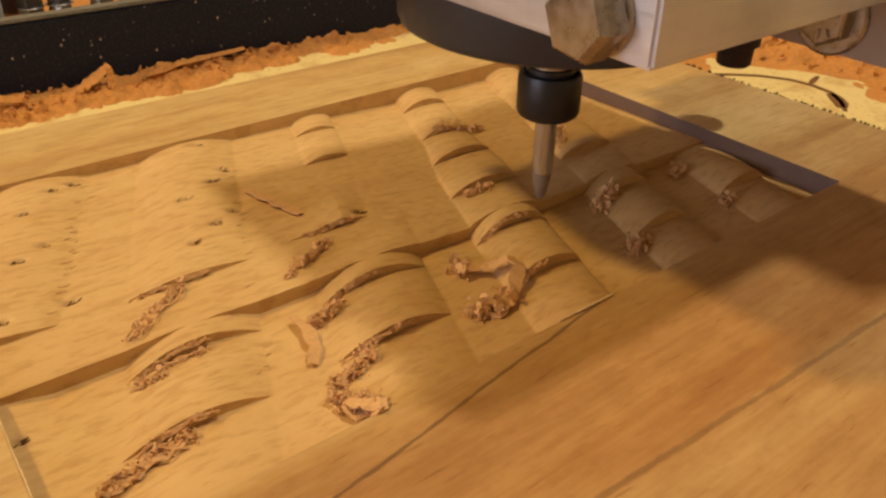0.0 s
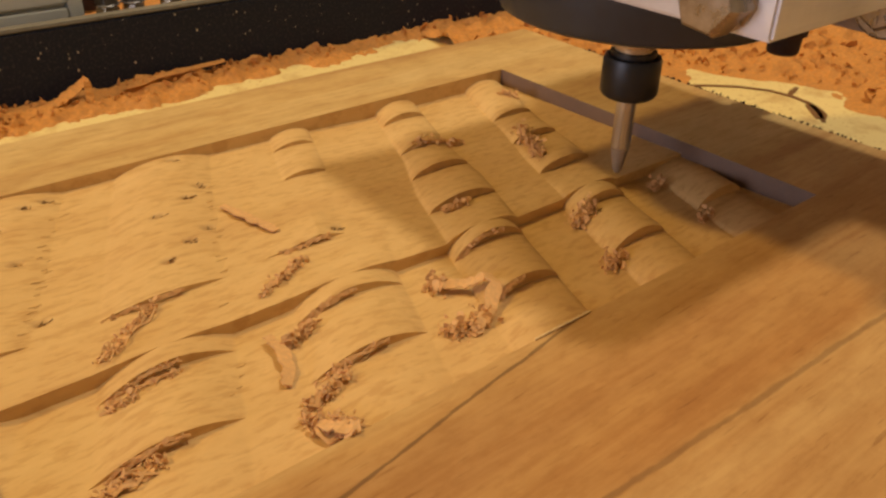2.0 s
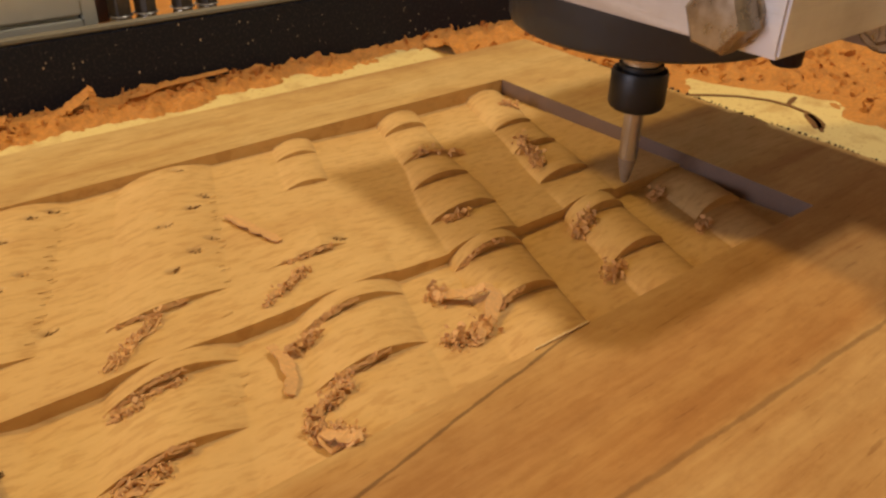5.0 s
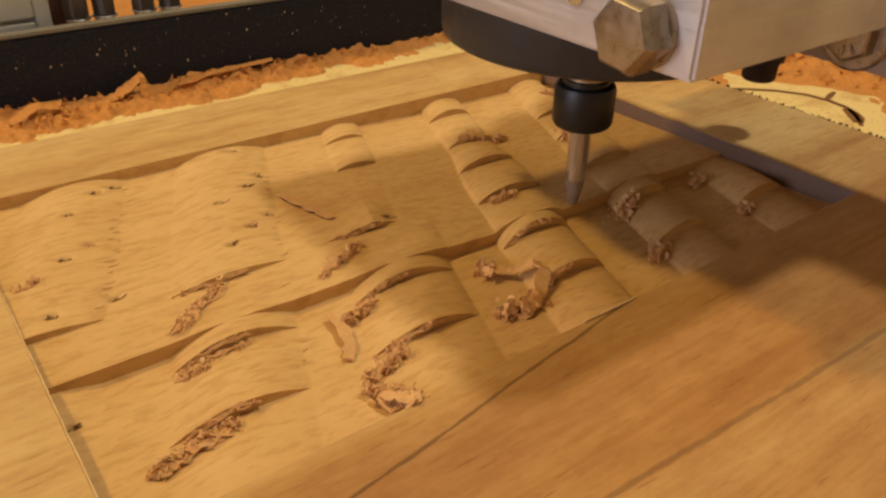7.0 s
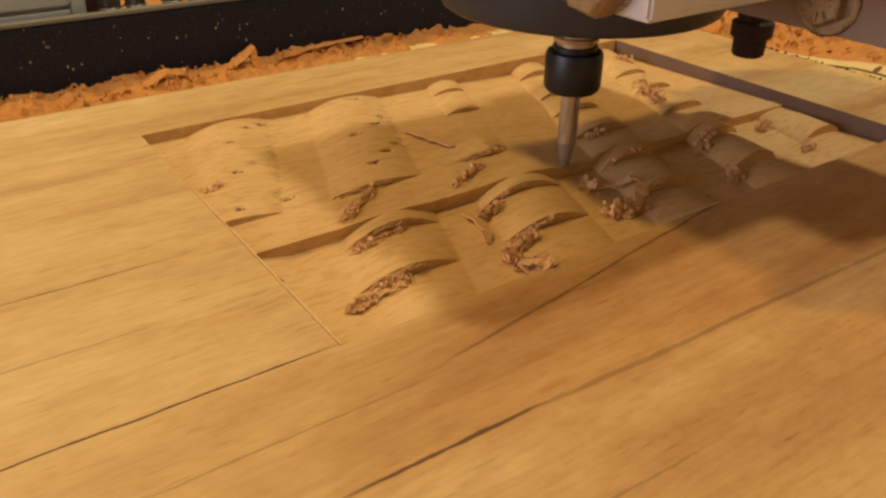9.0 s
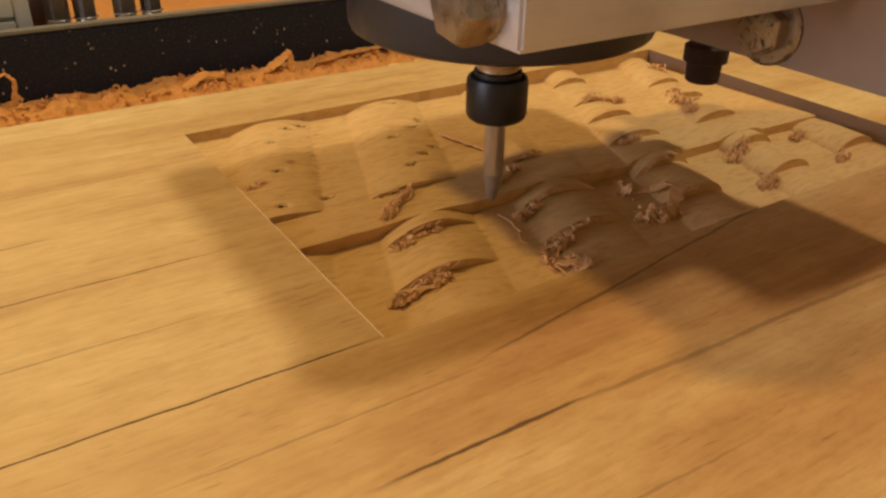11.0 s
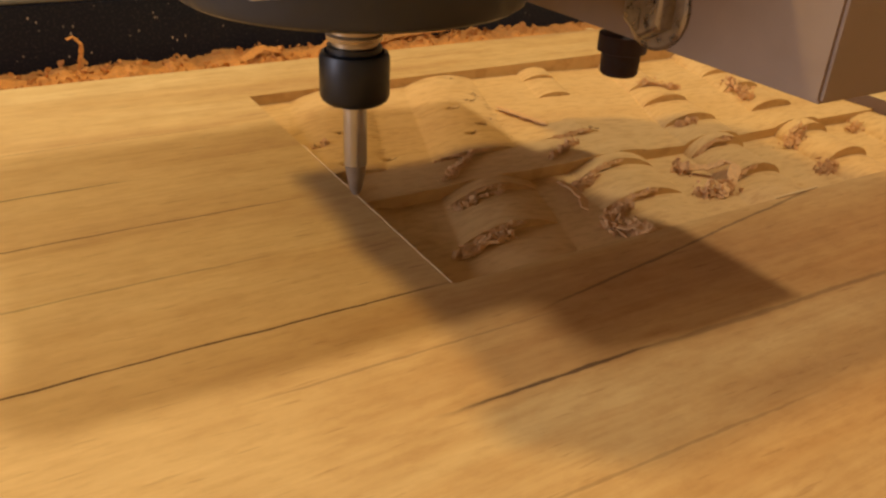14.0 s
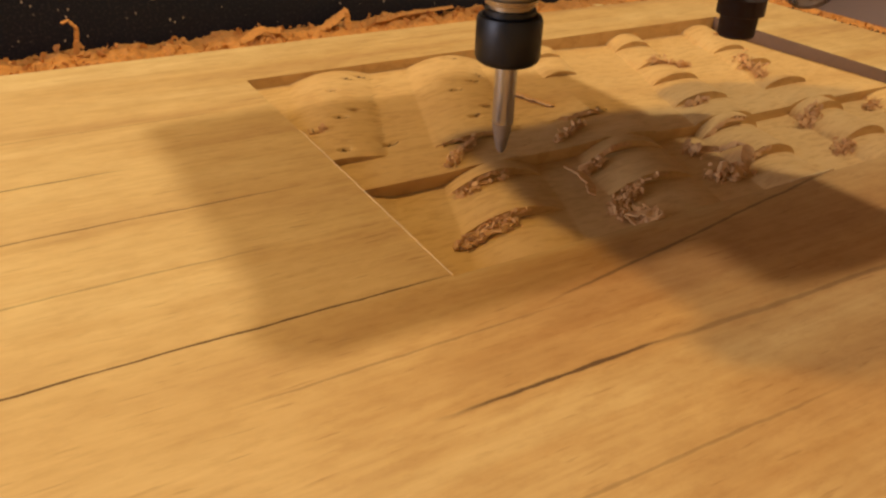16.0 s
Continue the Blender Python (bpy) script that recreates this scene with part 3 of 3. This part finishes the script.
def fringe(k, end, until):
    """A torn fringe of fibre along the front lip of a cover tile, from its foot on over the crown."""
    bm = bmesh.new()
    half = 0.0172 if k < 2 else 0.0145
    mid = FIRST + k * PITCH + LEAN * end
    for strand in range(2):
        pts = []
        for i in range(15):
            s = -0.95 + (until + 0.95) * i / 14
            x, y = mid + s * half, end - 0.0004 - strand * 0.0004 + rng.gauss(0, 0.00025)
            pts.append((x, y, carving(x, end + 0.0006) - 0.0004 + rng.uniform(-0.0009, 0.0003)))
        ribbon(bm, pts, rng.uniform(0.0006, 0.0011), Vector((0, -0.8, 0.5)), 0.00025, 0.6)
    for _ in range(10):
        s = -0.95 + (until + 0.95) * rng.random() ** 1.4
        x, y = mid + s * half, end - 0.0006
        curl(bm, (x, y, carving(x, end + 0.0006) - 0.0004), 0.0012 * rng.uniform(0.5, 1.1))
    ob = part("wood_shavings", bm, SHAVING, None, "torn fringe of fibres along a tile lip")
    return tagged(ob, category="shavings", group="shavings on the carving", kind="stuff")


for k, end, until in ((0, 0.0225, 0.25), (0, 0.0465, 0.2), (0, 0.0735, 0.3), (1, 0.0235, 0.3), (1, 0.0465, 0.1), (1, 0.0755, 0.0), (2, 0.0475, 0.3), (2, 0.0235, 0.0)):
    fringe(k, end, until)


def torn_fibres():
    """Dark slivers standing in the nicks where the cutter tore the grain."""
    bm = bmesh.new()
    for px, py in TEARS:
        for _ in range(7):
            x, y = px + rng.gauss(0, 0.0008), py + rng.gauss(0, 0.0004)
            z = ground(x, y) + 0.0002
            a = rng.gauss(0, 0.5)
            n = rng.uniform(0.0006, 0.0018)
            pts = [(x, y, z), (x + n * 0.5 * math.cos(a), y + n * 0.5 * math.sin(a), z + rng.uniform(0, 0.0005)), (x + n * math.cos(a), y + n * math.sin(a), z + rng.uniform(0, 0.0008))]
            ribbon(bm, pts, rng.uniform(0.0003, 0.0007), Vector((0, 0.3, 1)), 0.0002, 0.4)
    ob = part("torn_fibres", bm, TORN, None, "dark torn wood fibres in nicks on the tile ridges")
    return tagged(ob, category="fibres", kind="stuff")


torn_fibres()


def flank_fibres(k, y0, y1, count):
    """Short loose fibres in a ladder down the flank of a tile, one for each pass of the cutter."""
    bm = bmesh.new()
    for i in range(count):
        y = y0 + (y1 - y0) * (i + rng.uniform(-0.3, 0.3)) / count
        x = FIRST + k * PITCH + LEAN * y + 0.0150 + rng.gauss(0, 0.0009)
        if x < 0.002 or rng.random() < 0.3:
            continue
        n = rng.uniform(0.0012, 0.0034)
        pts = [(x + n * f, y + rng.gauss(0, 0.00008), ground(x + n * f, y) + 0.00012 + 0.0003 * f) for f in (0, 0.33, 0.66, 1)]
        ribbon(bm, pts, rng.uniform(0.00012, 0.00026), Vector((0, 0, 1)), 0.00010, 0.4)
    ob = part("loose_fibres", bm, LOOSE, None, "short brown fibres in a ladder along a tile flank")
    return tagged(ob, category="fibres", group="loose fibres on the carving", kind="stuff")


LOOSE = plain("loose_brown_fibre", (0.52, 0.31, 0.11), 0.9, 0, 0.4, 900, 0.0003)
flank_fibres(-1, 0.078, 0.150, 24)
flank_fibres(0, 0.062, 0.135, 22)
flank_fibres(0, 0.030, 0.045, 5)


def burr(points, width):
    """A thin raised pale lip along an edge of the pocket: torn fibre, or a strip added for contrast."""
    bm = bmesh.new()
    fine = []
    for a, b in zip(points, points[1:]):
        for i in range(40):
            p = Vector((*a, 0.0002)).lerp(Vector((*b, 0.0002)), i / 40)
            fine.append(p + Vector((rng.gauss(0, 0.00003), rng.gauss(0, 0.00003), abs(rng.gauss(0, 0.00008)))))
    ribbon(bm, fine, width, Vector((0, 0, 1)), 0.0003, 0.6)
    ob = part("edge_burr", bm, PALE_FIBRE, None, "thin pale fibre burr and added contrast strip along the pocket edge")
    return tagged(ob, category="burr", kind="stuff")


PALE_FIBRE = plain("pale_torn_fibre", (0.78, 0.56, 0.28), 0.8, 0, 0.25, 900, 0.0003)
# left edge: strip added to stand for its contrast with the shaded pocket floor
burr([(0.0, 0.0), (0.0, STEP), (0.0, 0.1)], 0.00028)
burr([(0.116, 0.0), (0.136, 0.0)], 0.0006)


def dust_field(name, label, x0, x1, y0, y1, nx, ny, height, base):
    """Sawdust as one uneven sheet; where the height falls below nothing it dips under its support."""
    verts, faces = [], []
    for j in range(ny):
        for i in range(nx):
            x, y = x0 + (x1 - x0) * i / (nx - 1), y0 + (y1 - y0) * j / (ny - 1)
            verts.append((x, y, base + height(x, y)))
    for j in range(ny - 1):
        for i in range(nx - 1):
            a = j * nx + i
            faces.append((a, a + 1, a + nx + 1, a + nx))
    me = bpy.data.meshes.new(name)
    me.from_pydata(verts, [], faces)
    me.materials.append(DUST)
    me.shade_smooth()
    return tagged(new(name, me), label, "sawdust", kind="stuff")


def rough(x, y, k):
    return noise.fractal((x * k, y * k, 0.3), 0.9, 2.1, 5)


def rail_dust(x, y):
    edge = 0.276 - 0.10 * max(0.0, 0.09 - x) + 0.10 * max(0.0, min(0.10, x - 0.16)) + 0.010 * noise.noise((x * 22, 1.7, 0))
    f = (y - edge + 0.010 * rough(x, y, 75)) / 0.020
    if f < -0.05:
        return -0.003
    drift = 0.0078 * min(1, max(f, 0)) ** 0.8 * (0.75 + 0.5 * noise.noise((x * 34, 2.2, 0)))
    return drift + (0.0020 * rough(x, y, 120) + 0.0008 * rough(x, y, 420)) * min(1, 0.25 + f) - 0.0004


dust_field("sawdust", "orange sawdust drifted against the black rail", -0.35, 0.60, 0.20, 0.2965, 900, 130, rail_dust, -0.027)


def side_dust(x, y):
    d = math.hypot((x - 0.362) / 0.047, (y - 0.080) / 0.066)
    e = d - 1 + 0.25 * noise.noise((x * 40, y * 40, 7))
    if e < 0:
        return -0.003
    clump = max(0.0, noise.noise((x * 55, y * 55, 2.0))) * 0.007
    return 0.003 * min(1, e * 1.6) + (clump + 0.0036 * rough(x, y, 110)) * min(1, e * 2) - 0.0003


dust_field("sawdust", "orange sawdust strewn over the cream spoilboard", 0.300, 0.66, -0.16, 0.2965, 330, 420, side_dust, -0.027)
dust_field("sawdust", "orange sawdust covering the bench behind the rail", -0.8, 1.0, 0.306, 0.89, 160, 60, lambda x, y: 0.004 + 0.004 * rough(x, y, 30), -0.077)


def strewn(name, label, count, place, size):
    bm = bmesh.new()
    for _ in range(count):
        x, y, z = place()
        curl(bm, (x, y, z + 0.0006), size * rng.uniform(0.5, 1.3))
    ob = part(name, bm, DUST, None, label)
    return tagged(ob, category="shavings", kind="stuff")


def by_rail():
    x, y = rng.uniform(-0.25, 0.42), rng.uniform(0.262, 0.294)
    while rail_dust(x, y) < 0.002:
        x, y = rng.uniform(-0.25, 0.42), rng.uniform(0.262, 0.294)
    return x, y, -0.027 + rail_dust(x, y)


def by_side():
    x, y = rng.uniform(0.31, 0.60), rng.uniform(-0.06, 0.26)
    while side_dust(x, y) < 0.001:
        x, y = rng.uniform(0.31, 0.60), rng.uniform(-0.06, 0.26)
    return x, y, -0.027 + side_dust(x, y)


strewn("chips", "curled chips on the sawdust along the rail", 520, by_rail, 0.0026)
strewn("chips", "curled chips on the sawdust beside the board", 900, by_side, 0.0036)


def big_chip(points, width, label):
    ob = lath(points, width, label)
    ob.data.materials[0] = DUST
    ob.name = "wood_chip"
    return tagged(ob, category="chip", group="large chips along the rail")


big_chip([(0.068, 0.284, -0.024), (0.083, 0.286, -0.021), (0.094, 0.288, -0.0165), (0.099, 0.289, -0.0125)], 0.005, "large slanted chip sticking up against the rail")
big_chip([(0.099, 0.2885, -0.0135), (0.098, 0.286, -0.018), (0.097, 0.283, -0.0235)], 0.004, "short curled chip hanging from the drift")
big_chip([(-0.046, 0.284, -0.020), (-0.044, 0.285, -0.013), (-0.043, 0.286, -0.008), (-0.046, 0.287, -0.0045), (-0.049, 0.287, -0.0055)], 0.0022, "thin curled chip standing against the rail")
big_chip([(0.116, 0.288, -0.0215), (0.140, 0.291, -0.0195), (0.172, 0.294, -0.0195)], 0.0032, "long flat chip lying on the drift")
big_chip([(0.035, 0.280, -0.022), (0.047, 0.284, -0.0175), (0.058, 0.284, -0.020)], 0.005, "broad curled chip on the drift")


# grooves of an earlier job in the spoilboard, packed with dust
def groove(points, width):
    bm = bmesh.new()
    ribbon(bm, [Vector((x, y, -0.0269)) for x, y in points], width, Vector((0, 0, 1)), 0.0003, 0.15)
    return part("carved_groove", bm, BURNT_DUST, spoilboard, "brown dust-packed groove")


BURNT_DUST = plain("packed_brown_dust", (0.22, 0.10, 0.03), 0.95, 0, 0.5, 600, 0.0008)
groove([(0.350, 0.146), (0.362, 0.137), (0.375, 0.127), (0.386, 0.117), (0.394, 0.104), (0.396, 0.092), (0.394, 0.081), (0.386, 0.071), (0.376, 0.063)], 0.0030)
groove([(0.397, 0.094), (0.403, 0.096), (0.411, 0.098)], 0.0030)
groove([(0.392, 0.080), (0.389, 0.075), (0.384, 0.070), (0.379, 0.066)], 0.0075)


def burnt_edge():
    bm = bmesh.new()
    for i in range(700):
        y = rng.uniform(-0.28, 0.155)
        crumb(bm, (0.2992 + rng.uniform(-0.0004, 0.0006), y, rng.uniform(-0.0012, 0.0003)), rng.uniform(0.0003, 0.0011))
    ob = part("burnt_fibres", bm, BURNT, None, "dark scorched fibres along the sawn board end")
    return tagged(ob, category="fibres", kind="stuff")


burnt_edge()


def motions():
    rows = []
    for i in range(0, 161, 2):
        t = i / 10
        x = tool_x(t)
        high = 0.0265 - 0.0022 * min(1.0, max(0.0, (x - 0.05) / 0.10))
        rows.append((t, pose(x, STEP, high + 0.002 * math.cos(2 * math.pi * (x - 0.0465) / PITCH))))
    walk(HEAD, rows)


motions()
